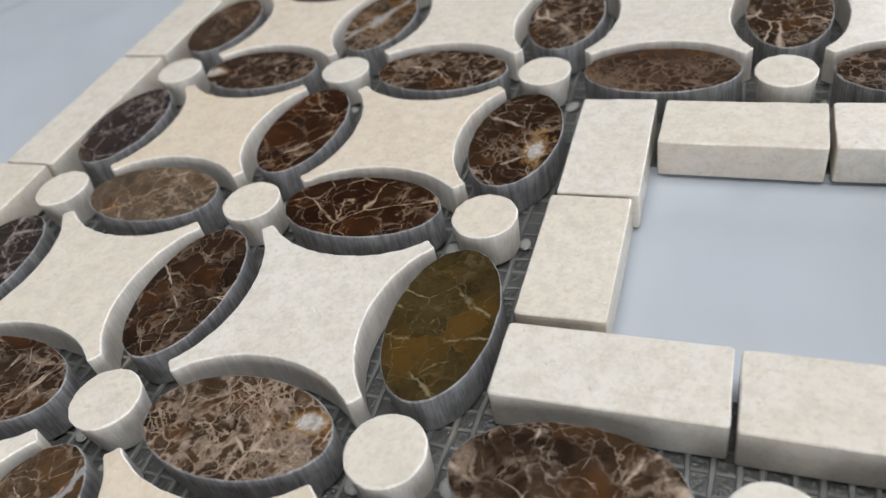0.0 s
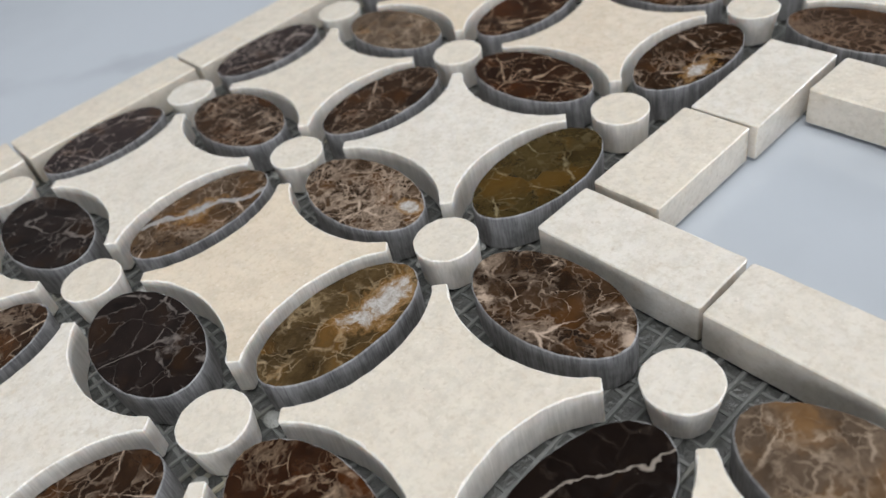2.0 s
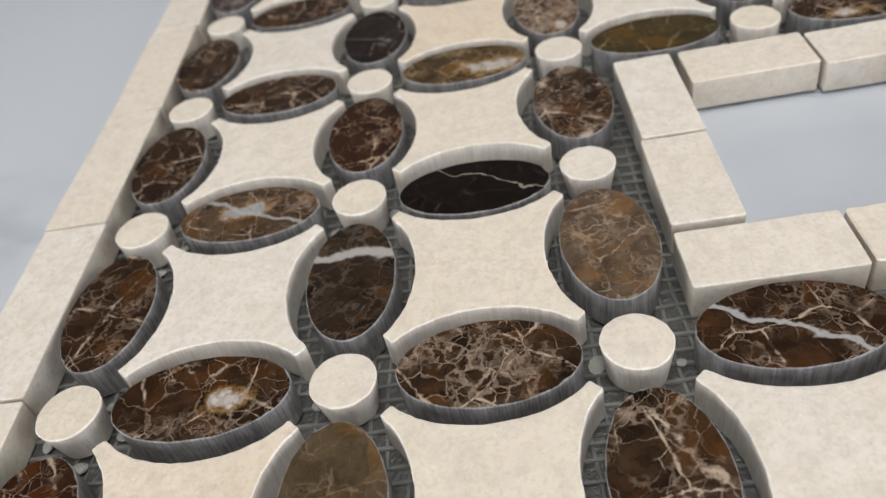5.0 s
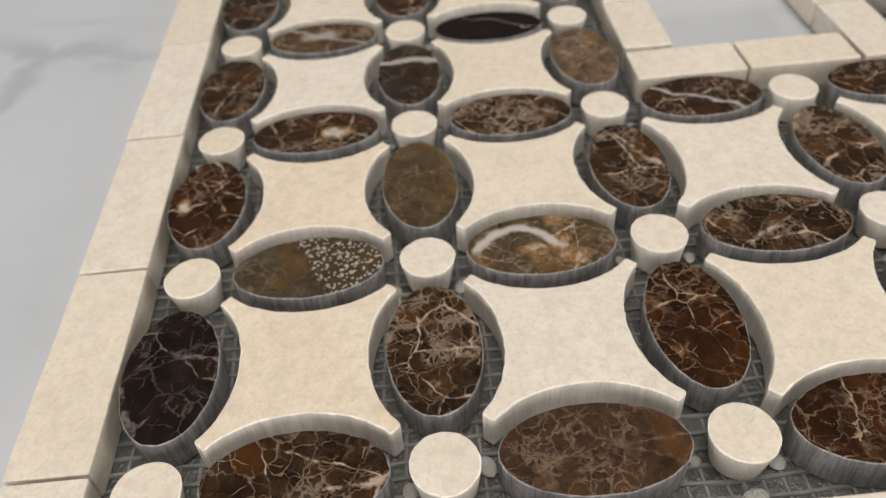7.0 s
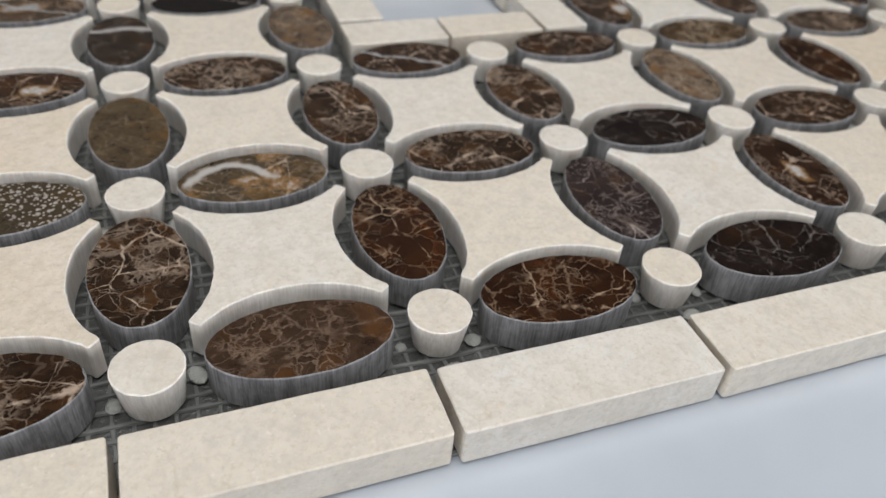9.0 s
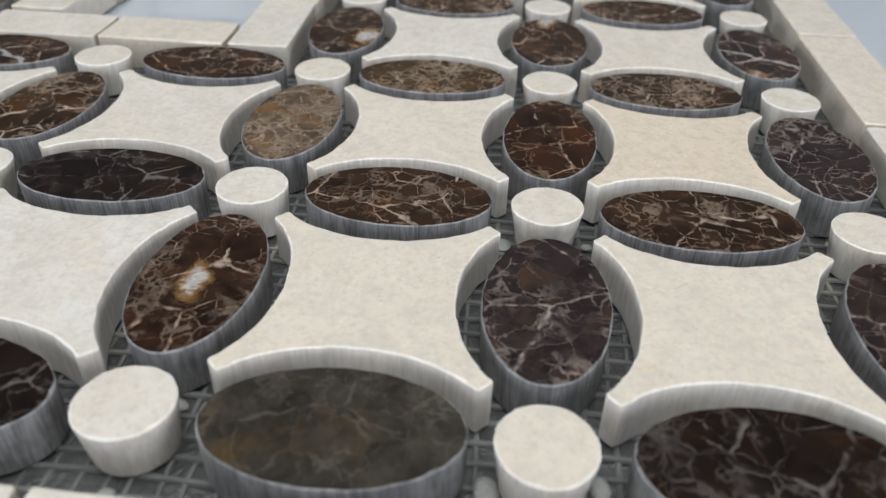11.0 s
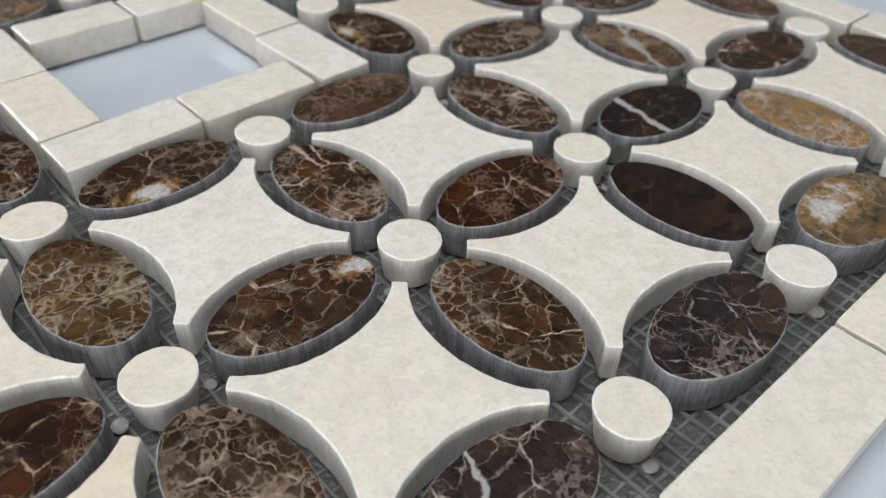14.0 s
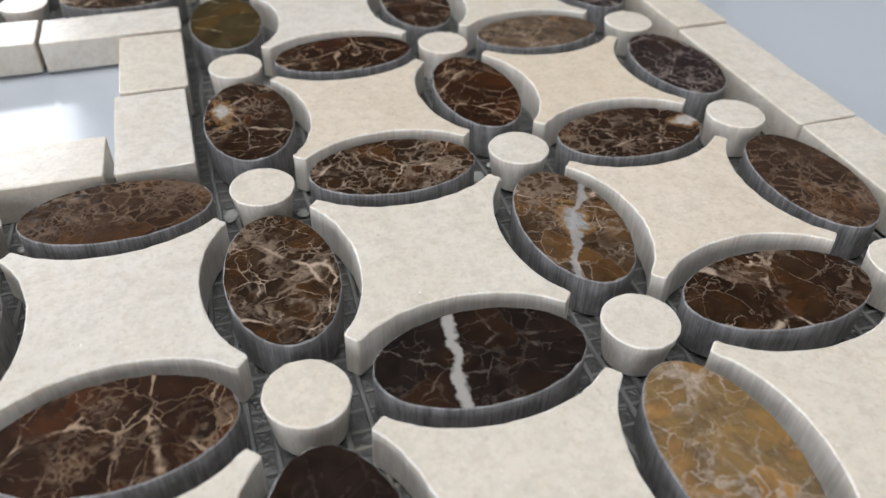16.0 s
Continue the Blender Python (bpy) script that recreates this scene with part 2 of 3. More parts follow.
def cream_marble(name, base=(0.66, 0.575, 0.475), gloss=0.2):
    """Honed cream marble: fine pale grain, tiny grey-brown flecks, a few thin ochre veins; each piece a little warmer or greyer."""
    k = Tree(name, gloss)
    p, w = k.place()
    rnd = k.t.nodes.new("ShaderNodeObjectInfo").outputs["Random"]
    warm = tuple(c * f for c, f in zip(base, (1.01, 0.97, 0.91)))
    cool = tuple(c * f for c, f in zip(base, (1.025, 1.035, 1.06)))
    colour = k.mix(rnd, warm, cool)
    grain = k.noise(p, w, 1100, 4, 0.7)
    cloud = k.noise(p, w, 120, 4, 0.6)
    colour = k.mix(k.ramp(cloud, 0.35, 0.7, 0, 0.42), colour, tuple(c * f for c, f in zip(base, (0.90, 0.86, 0.80))))
    colour = k.mix(k.ramp(grain, 0.46, 0.72, 0, 0.55), colour, tuple(c * f for c, f in zip(base, (0.72, 0.66, 0.58))))
    colour = k.mix(k.ramp(k.noise(p, k.math("ADD", w, 14.0), 420, 5, 0.7), 0.40, 0.70, 0, 0.6), colour, tuple(c * f for c, f in zip(base, (0.76, 0.74, 0.71))))
    fleck = k.math("MULTIPLY", k.ramp(k.noise(p, w, 750, 3, 0.6), 0.64, 0.74), 0.55)
    colour = k.mix(fleck, colour, (0.42, 0.365, 0.30))
    shell = k.ramp(k.noise(p, k.math("ADD", w, 4.0), 1500, 3), 0.60, 0.72, 0, 0.3)
    colour = k.mix(shell, colour, (0.78, 0.73, 0.66))
    q = k.vec("ADD", p, k.vec("SCALE", k.vec("SUBTRACT", k.noise(p, w, 130, 4, colour=True), (0.5, 0.5, 0.5)), 0.010))
    vein = k.ramp(k.cells(q, w, 48), 0.001, 0.016, 1, 0)
    vein = k.math("MULTIPLY", vein, k.ramp(k.noise(p, k.math("ADD", w, 9.0), 90, 2), 0.52, 0.66, 0, 0.22))
    colour = k.mix(vein, colour, (0.42, 0.33, 0.22))
    stain = k.ramp(k.noise(q, k.math("ADD", w, 23.0), 95, 4, 0.65), 0.66, 0.78, 0, 0.55)
    colour = k.mix(stain, colour, (0.60, 0.43, 0.235))
    dash = k.ramp(k.noise(k.vec("MULTIPLY", q, (1, 5, 1)), k.math("ADD", w, 28.0), 170, 4, 0.7), 0.68, 0.74, 0, 0.5)
    colour = k.mix(dash, colour, (0.33, 0.29, 0.24))
    pit = k.ramp(k.noise(p, w, 620, 2), 0.70, 0.78)
    rough = k.ramp(k.noise(p, w, 260, 4), 0.35, 0.7, gloss * 0.95, gloss * 1.12)
    return k.done(colour, rough, k.math("SUBTRACT", k.math("MULTIPLY", grain, 0.35), pit), 0.00009, 0.3)


CREAM = cream_marble("honed_cream_marble", (0.625, 0.582, 0.518), 0.24)
CREAM_WARM = cream_marble("honed_beige_marble", (0.62, 0.545, 0.45), 0.24)
CREAM_SIDE = sawn_side("sawn_cream_marble", (0.57, 0.525, 0.465), (0.79, 0.74, 0.68), 0.00004, 0.35)
BROWN_SIDE = sawn_side("sawn_brown_marble", (0.088, 0.085, 0.085), (0.30, 0.293, 0.292), 0.00004)

BROWN = {
    "net": brown_marble("brown_marble_net"),
    "fine": brown_marble("brown_marble_fine", (0.014, 0.0072, 0.004), (0.070, 0.039, 0.021), veins=1.0, fine=0.75, shift=3),
    "red": brown_marble("brown_marble_red", (0.016, 0.006, 0.003), (0.058, 0.024, 0.011), (0.25, 0.175, 0.115), 0.85, 0.5, shift=6),
    "plain": brown_marble("brown_marble_plain", (0.040, 0.022, 0.014), (0.085, 0.049, 0.030), (0.17, 0.115, 0.08), 0.3, 0.75, shift=9),
    "plain_olive": brown_marble("brown_marble_plain_olive", (0.060, 0.040, 0.022), (0.135, 0.094, 0.052), (0.2, 0.15, 0.1), 0.25, 0.3, shift=51),
    "dark": brown_marble("brown_marble_dark", (0.009, 0.006, 0.005), (0.026, 0.017, 0.014), (0.16, 0.135, 0.12), 0.5, 0.3, shift=12),
    "olive": brown_marble("brown_marble_olive", (0.040, 0.026, 0.009), (0.082, 0.056, 0.020), (0.22, 0.18, 0.10), 0.45, 0.12, shift=15),
    "tan": brown_marble("brown_marble_tan", (0.085, 0.056, 0.036), (0.175, 0.122, 0.082), (0.31, 0.235, 0.17), 0.5, 0.6, shift=18),
    "amber": brown_marble("brown_marble_amber", (0.17, 0.115, 0.07), (0.34, 0.215, 0.085), (0.36, 0.29, 0.235), 0.3, 0.8, 0.2, shift=21),
    # plum is partly sky sheen on polished brown, put into the colour
    "plum": brown_marble("brown_marble_plum_sheen", (0.020, 0.0135, 0.0135), (0.056, 0.039, 0.036), (0.25, 0.205, 0.18), 0.7, 0.55, shift=24),
    "speckled": brown_marble("brown_marble_speckled", (0.060, 0.043, 0.025), (0.105, 0.077, 0.048), (0.2, 0.155, 0.11), 0.15, 0.3, specks=1.0),
    "black_thin": brown_marble("black_marble_thin_vein", (0.007, 0.0035, 0.0025), (0.012, 0.007, 0.005), (0.16, 0.12, 0.09), 0.06, 0.0, stripe=(66, 0.0028, 0.00014), pale=(0.24, 0.19, 0.15)),
    "black_wide": brown_marble("black_marble_wide_vein", (0.010, 0.007, 0.006), (0.030, 0.019, 0.015), (0.16, 0.125, 0.1), 0.3, 0.15, stripe=(-4, -0.0030, 0.0006)),
    "brown_cross": brown_marble("brown_marble_cross_vein", (0.014, 0.009, 0.006), (0.055, 0.036, 0.023), (0.16, 0.125, 0.1), 0.25, 0.3, stripe=(-6, 0.0055, 0.0010)),
    "blue_vein": brown_marble("brown_marble_blue_vein", stripe=(58, -0.001, 0.0005), pale=(0.42, 0.44, 0.46), shift=33),
    "plum_vein": brown_marble("plum_marble_vein", (0.024, 0.015, 0.014), (0.062, 0.041, 0.036), (0.25, 0.205, 0.18), stripe=(-28, -0.0025, 0.0004), white=0.1, shift=36),
    "grey_olive": brown_marble("brown_marble_grey_olive", (0.036, 0.030, 0.024), (0.080, 0.068, 0.052), (0.15, 0.135, 0.11), 0.2, 0.3, shift=42),
    "smooth_dark": brown_marble("brown_marble_smooth_dark", (0.012, 0.0075, 0.0055), (0.034, 0.020, 0.014), (0.09, 0.06, 0.045), 0.15, 0.15, shift=45),
    "half_amber": brown_marble("brown_marble_half_amber", (0.030, 0.016, 0.008), (0.115, 0.066, 0.028), (0.26, 0.20, 0.14), 0.7, 0.9, shift=48),
    "p_olive_end": brown_marble("brown_marble_olive_white_end", (0.040, 0.024, 0.010), (0.125, 0.080, 0.034), (0.26, 0.19, 0.11), 0.5, 0.6, patch=(0.006, -0.0025, 0.0046)),
    "p_side": brown_marble("brown_marble_white_side", veins=0.8, patch=(-0.004, -0.0045, 0.0032)),
    "p_right": brown_marble("brown_marble_white_spot", patch=(0.005, -0.0012, 0.0024), shift=2),
    "p_edge": brown_marble("brown_marble_white_edge", (0.016, 0.006, 0.003), (0.060, 0.025, 0.012), veins=0.8, patch=(-0.001, 0.0045, 0.0020), shift=4),
    "p_cloud": brown_marble("brown_marble_white_cloud", (0.040, 0.022, 0.012), (0.12, 0.075, 0.042), patch=(0.0, 0.0010, 0.0030), stripe=(62, 0.0008, 0.0006), pale=(0.30, 0.315, 0.33), shift=5),
    "p_amber": brown_marble("amber_marble_white_side", (0.06, 0.04, 0.025), (0.19, 0.13, 0.065), (0.3, 0.24, 0.18), 0.4, 0.5, patch=(-0.002, 0.0030, 0.0055), shift=7),
    "p_tip": brown_marble("brown_marble_amber_tip", (0.026, 0.014, 0.008), (0.095, 0.057, 0.032), veins=0.85, fine=1.0, patch=(-0.0105, -0.002, 0.0020), shift=8),
    "p_end": brown_marble("brown_marble_white_end", (0.018, 0.009, 0.006), (0.070, 0.038, 0.022), patch=(0.0120, 0.0005, 0.0026), shift=10),
    "p_mid": brown_marble("brown_marble_white_middle", (0.018, 0.008, 0.005), (0.065, 0.032, 0.018), veins=0.9, patch=(-0.001, 0.0, 0.0022), shift=11),
    "swirl": brown_marble("brown_marble_swirl", (0.045, 0.030, 0.016), (0.13, 0.094, 0.056), crescent=(-0.0045, -0.0035, 0.0080, 0.0009), white=0.12, shift=39),
}


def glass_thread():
    k = Tree("shaded_glass_fibre", 0.3)
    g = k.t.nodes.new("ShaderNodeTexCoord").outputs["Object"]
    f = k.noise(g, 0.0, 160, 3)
    # white fibre coloured dark grey: the shade of the gaps is in it
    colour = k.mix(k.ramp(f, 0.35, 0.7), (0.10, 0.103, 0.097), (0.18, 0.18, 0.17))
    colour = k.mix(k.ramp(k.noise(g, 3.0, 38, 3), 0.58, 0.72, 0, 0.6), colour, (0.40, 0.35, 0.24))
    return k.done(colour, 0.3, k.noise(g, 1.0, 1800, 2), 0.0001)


def white_marble():
    k = Tree("polished_white_marble", 0.12)
    g = k.t.nodes.new("ShaderNodeTexCoord").outputs["Object"]
    q = k.vec("ADD", g, k.vec("SCALE", k.vec("SUBTRACT", k.noise(g, 0.0, 7, 5, colour=True), (0.5, 0.5, 0.5)), 0.16))
    cloud = k.noise(q, 2.0, 6, 5, 0.6)
    colour = k.mix(k.ramp(cloud, 0.45, 0.75, 0, 0.6), (0.44, 0.467, 0.505), (0.345, 0.37, 0.40))
    vein = k.ramp(k.cells(q, 0.0, 5.5), 0.002, 0.035, 1, 0)
    vein = k.math("MULTIPLY", vein, k.ramp(k.noise(g, 5.0, 9, 3), 0.45, 0.62, 0, 0.65))
    colour = k.mix(vein, colour, (0.30, 0.32, 0.35))
    return k.done(colour, k.ramp(k.noise(g, 9.0, 60, 3), 0.3, 0.7, 0.10, 0.17))


def plain(name, colour, roughness, scale=30.0):
    k = Tree(name, roughness)
    g = k.t.nodes.new("ShaderNodeTexCoord").outputs["Object"]
    f = k.noise(g, 0.0, scale, 5)
    return k.done(k.mix(f, tuple(c * 0.88 for c in colour), colour), roughness, k.noise(g, 1.0, scale * 12, 3), 0.0004)


THREAD, TABLE = glass_thread(), white_marble()
# unseen surroundings: dark walls and ceiling hold reflections down, white south wall bounces light
BOUNCE_WHITE, DARK_SURROUND, BOARDS, FRAME_PAINT = plain("white_bounce_wall", (0.78, 0.78, 0.77), 0.7), plain("dark_surround", (0.07, 0.07, 0.073), 0.7), plain("pale_oak_boards", (0.30, 0.22, 0.15), 0.45), plain("white_frame_paint", (0.8, 0.8, 0.8), 0.35)
# sheet below the threads; its dark grey stands for shade between the stones
GAP_SHADE = plain("gap_shade_resin", (0.058, 0.058, 0.054), 0.28, 120)
DARK_CEILING = plain("dark_ceiling", (0.15, 0.15, 0.155), 0.7)
GLUE = plain("clear_dried_glue", (0.33, 0.33, 0.31), 0.1, 200)


# ---- mesh helpers ----
def mesh_object(name, bm, mats, parent=None, label="", smooth=None):
    data = bpy.data.meshes.new(name)
    bmesh.ops.recalc_face_normals(bm, faces=bm.faces)
    bm.to_mesh(data)
    bm.free()
    for m in mats:
        data.materials.append(m)
    if smooth:
        data.shade_smooth()
        data.set_sharp_from_angle(angle=radians(smooth))
    ob = new(name, data)
    if parent:
        ob.parent = parent
    return tagged(ob, label)


def box(bm, x0, x1, y0, y1, z0, z1):
    v = [bm.verts.new((x, y, z)) for z in (z0, z1) for y in (y0, y1) for x in (x0, x1)]
    for f in ((0, 1, 3, 2), (4, 5, 7, 6), (0, 1, 5, 4), (2, 3, 7, 6), (0, 2, 6, 4), (1, 3, 7, 5)):
        bm.faces.new([v[i] for i in f])


def slab(name, x, y, z, mat, label, parent=None, kind="structure"):
    bm = bmesh.new()
    box(bm, *x, *y, *z)
    return tagged(mesh_object(name, bm, [mat], parent), label, kind=kind)


# ---- unseen room added round the table; dark walls keep reflections dark ----
T = 0.2
slab("floor", (ROOM_X[0] - T, ROOM_X[1] + T), (ROOM_Y[0] - T, ROOM_Y[1] + T), (FLOOR - 0.1, FLOOR), BOARDS, "pale oak floor under the table")
slab("ceiling", (ROOM_X[0] - T, ROOM_X[1] + T), (ROOM_Y[0] - T, ROOM_Y[1] + T), (CEILING, CEILING + 0.15), DARK_CEILING, "unseen ceiling, dark grey to keep reflections dark")
for name, x0, x1 in (("wall_west", ROOM_X[0] - T, ROOM_X[0]), ("wall_east", ROOM_X[1], ROOM_X[1] + T)):
    bm = bmesh.new()
    box(bm, x0, x1, ROOM_Y[0], SIDE_FILL[0], FLOOR, CEILING)
    box(bm, x0, x1, SIDE_FILL[1], ROOM_Y[1], FLOOR, CEILING)
    box(bm, x0, x1, SIDE_FILL[0], SIDE_FILL[1], FLOOR, SIDE_FILL[2])
    box(bm, x0, x1, SIDE_FILL[0], SIDE_FILL[1], SIDE_FILL[3], CEILING)
    tagged(mesh_object(name, bm, [DARK_SURROUND]), "unseen dark wall for dark reflections, with a fill window", kind="structure")
slab("wall_north", (ROOM_X[0] - T, ROOM_X[1] + T), (ROOM_Y[1], ROOM_Y[1] + T), (FLOOR, CEILING), DARK_SURROUND, "unseen wall, dark grey to keep reflections dark")
bm = bmesh.new()
wx0, wx1, wz0, wz1 = FILL_WINDOW
WY = ROOM_Y[0]
box(bm, ROOM_X[0] - T, wx0, WY - T, WY, FLOOR, CEILING)
box(bm, wx1, ROOM_X[1] + T, WY - T, WY, FLOOR, CEILING)
box(bm, wx0, wx1, WY - T, WY, FLOOR, wz0)
box(bm, wx0, wx1, WY - T, WY, wz1, CEILING)
tagged(mesh_object("wall_south", bm, [BOUNCE_WHITE]), "unseen white wall that bounces light, with a fill window", kind="structure")
# frame for the added south fill window, behind the view
window = tagged(new("unseen_fill_window"), "unseen white window frame added round a fill lamp", kind="structure")
F = 0.05
for bx in ((wx0, wx0 + F, wz0, wz1), (wx1 - F, wx1, wz0, wz1), (wx0 + F, wx1 - F, wz0, wz0 + F), (wx0 + F, wx1 - F, wz1 - F, wz1), (0.1, 0.15, wz0 + F, wz1 - F)):
    bm = bmesh.new()
    box(bm, bx[0], bx[1], WY - 0.05, WY - 0.002, bx[2], bx[3])
    mesh_object("fill_window_frame", bm, [FRAME_PAINT], window)
# frame round the added overhead fill light, out of view
panel = tagged(new("fill_light_panel"), "unseen white ceiling panel, added as fill light", "lamp")
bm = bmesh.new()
px0, px1, py0, py1 = FILL_PANEL
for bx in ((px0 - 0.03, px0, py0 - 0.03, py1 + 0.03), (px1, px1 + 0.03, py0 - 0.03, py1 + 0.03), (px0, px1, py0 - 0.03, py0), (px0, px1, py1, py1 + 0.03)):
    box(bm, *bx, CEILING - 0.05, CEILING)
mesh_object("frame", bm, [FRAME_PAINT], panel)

# ---- the table ----
table = tagged(new("table"), "table with a polished white marble top with grey veins", "table")
bm = bmesh.new()
box(bm, -0.85, 1.15, -0.75, 1.0, -0.03, 0.0)
bmesh.ops.bevel(bm, geom=bm.edges[:], offset=0.003, segments=2, affect="EDGES")
mesh_object("tabletop", bm, [TABLE], table, "polished white marble slab with soft grey veins")
for lx in (-0.75, 1.05):
    for ly in (-0.65, 0.9):
        bm = bmesh.new()
        box(bm, lx - 0.03, lx + 0.03, ly - 0.03, ly + 0.03, FLOOR, -0.03)
        bmesh.ops.bevel(bm, geom=bm.edges[:], offset=0.004, segments=2, affect="EDGES")
        mesh_object("leg", bm, [FRAME_PAINT], table)

# ---- the mosaic sheet ----
P = 0.043            # pitch of the pattern
BASE, TOP = 0.0008, 0.0073
sheet = tagged(new("mosaic_tile_sheet"), "mosaic sheet of cream and brown marble pieces on white mesh", "mosaic tile")
rng = random.Random(4)


def prism(name, outline, mats, depth=TOP - BASE, edge=0.00016, rough=0.00006, seed=1, taper=0.0):
    """A stone piece cut from a slab: outline (x, y), sawn sides, a top with a narrow worn edge. Origin at the middle of its underside."""
    r = random.Random(seed)
    n = len(outline)
    bm = bmesh.new()
    out = [Vector((x, y)) for x, y in outline]
    nrm = []
    for i in range(n):
        d = (out[(i + 1) % n] - out[i - 1]).normalized()
        nrm.append(Vector((d.y, -d.x)))
    wob = [r.uniform(-1, 1) * rough for _ in range(n)]
    chip = [edge * r.uniform(0.5, 1.4) * (1.7 if r.random() < 0.05 else 1) for _ in range(n)]
    rings = []
    for z, inset in ((0, taper), (depth - edge * 1.0, 0.0), (depth, None)):
        ring = []
        for i in range(n):
            a = out[i] - nrm[i] * ((chip[i] if inset is None else inset) + wob[i])
            ring.append(bm.verts.new((a.x, a.y, z)))
        rings.append(ring)
    for a, b, mi in ((rings[0], rings[1], 1), (rings[1], rings[2], 1)):
        for i in range(n):
            f = bm.faces.new((a[i], a[(i + 1) % n], b[(i + 1) % n], b[i]))
            f.material_index = mi
    bm.faces.new(rings[2]).material_index = 0
    bm.faces.new(rings[0][::-1]).material_index = 1
    data = bpy.data.meshes.new(name)
    bm.to_mesh(data)
    bm.free()
    for m in mats:
        data.materials.append(m)
    data.shade_smooth()
    data.set_sharp_from_angle(angle=radians(28))
    for f in data.polygons:
        f.use_smooth = f.material_index == 1
    return data


def oval(a, b, n=56):
    return [(a * math.cos(2 * math.pi * i / n), b * math.sin(2 * math.pi * i / n)) for i in range(n)]


def star_square(mid=0.0106, tip=(0.0137, 0.0154), n=26):
    """Square whose four sides are hollowed by the ovals beside it, with narrow blunt corners."""
    cy = P / 2
    b = cy - mid
    a = tip[0] / math.sqrt(1 - ((cy - tip[1]) / b) ** 2)
    half = math.asin(tip[0] / a)
    side = [(a * math.sin(u), b * math.cos(u) - cy) for u in (-half + 2 * half * i / n for i in range(n + 1))]
    nose = (tip[0] + tip[1]) / 2
    side += [(tip[0] + 0.0004, -tip[1] - 0.00002), (nose + 0.00022, -nose - 0.00022), (tip[1] + 0.00002, -tip[0] - 0.0004)]
    pts = []
    for q in range(4):
        c, s = (1, 0, -1, 0)[q], (0, 1, 0, -1)[q]
        pts += [(c * x - s * y, s * x + c * y) for x, y in side]
    return pts


def bar(l, w, n=10):
    r = 0.0005
    pts = []
    for sx, sy, a0 in ((1, -1, -90), (1, 1, 0), (-1, 1, 90), (-1, -1, 180)):
        for k in range(3):
            a = radians(a0 + 45 * k)
            pts.append((sx * (l / 2 - r) + r * math.cos(a), sy * (w / 2 - r) + r * math.sin(a)))
        m = n if sx == sy else 4
        ex, ey = {(1, -1): (1, 1), (1, 1): (-1, 1), (-1, 1): (-1, -1), (-1, -1): (1, -1)}[(sx, sy)]
        x0, y0 = pts[-1]
        x1 = ex * (l / 2 - r) if (ex != sx) else x0
        y1 = ey * (w / 2 - r) if (ey != sy) else y0
        pts += [(x0 + (x1 - x0) * k / m, y0 + (y1 - y0) * k / m) for k in range(1, m)]
    return pts


OVALS = [oval(0.0138 * f, 0.0078 * g) for f, g in ((1, 1), (1.015, 0.985), (0.985, 1.015))]
OVAL_MESH = {}
SQUARES = [prism("concave_square", star_square(mid=m), [CREAM, CREAM_SIDE], seed=s, rough=0.00008) for s, m in ((1, 0.0105), (2, 0.0103), (3, 0.0108))]
WARM_SQUARES = [prism("concave_square", star_square(mid=m), [CREAM_WARM, CREAM_SIDE], seed=s, rough=0.00008) for s, m in ((1, 0.0105), (2, 0.0103), (3, 0.0108))]
WARM = {(0, 0), (0, 1), (3, 4), (3, 5), (4, 5), (1, 4), (5, 1)}
DOTS = [prism("dot", oval(0.0052 * f, 0.0052 * g, 40), [CREAM, CREAM_SIDE], seed=s, taper=t) for s, f, g, t in ((1, 1, 1, 0.0004), (2, 0.98, 0.99, 0.0011), (3, 1.02, 1.0, 0.0008))]


def lay(name, data, x, y, turn=0.0, slack=0.00025, label=""):
    ob = new(name, data)
    ob.parent = sheet
    ob.matrix_basis = pose(x + rng.uniform(-1, 1) * slack, y + rng.uniform(-1, 1) * slack, BASE + rng.uniform(-1, 1) * 0.00012,
                           rng.uniform(-0.35, 0.35), rng.uniform(-0.35, 0.35), turn + rng.uniform(-1.2, 1.2))
    return tagged(ob, label)


# Kinds of brown marble along x (rows, from the front) and along y (columns, from the left); a dot where the frame lies.
ACROSS = {
    0: "net plain red dark grey_olive dark", 1: "speckled swirl fine dark net net", 2: "p_right fine blue_vein net half_amber fine",
    3: "p_cloud black_thin . . fine fine", 4: "net p_olive_end olive p_side fine smooth_dark", 5: "net p_cloud net red p_cloud amber",
    6: "plum plum plum plum plain plain"}
ALONG = {
    0: "dark p_edge net net net plum", 1: "fine plain_olive brown_cross red dark dark", 2: "red fine tan fine p_tip net",
    3: "plum fine . . red tan", 4: "p_mid tan p_side plain fine p_end", 5: "plum red p_end red black_wide net",
    6: "plum plum plum_vein plum p_amber plum"}
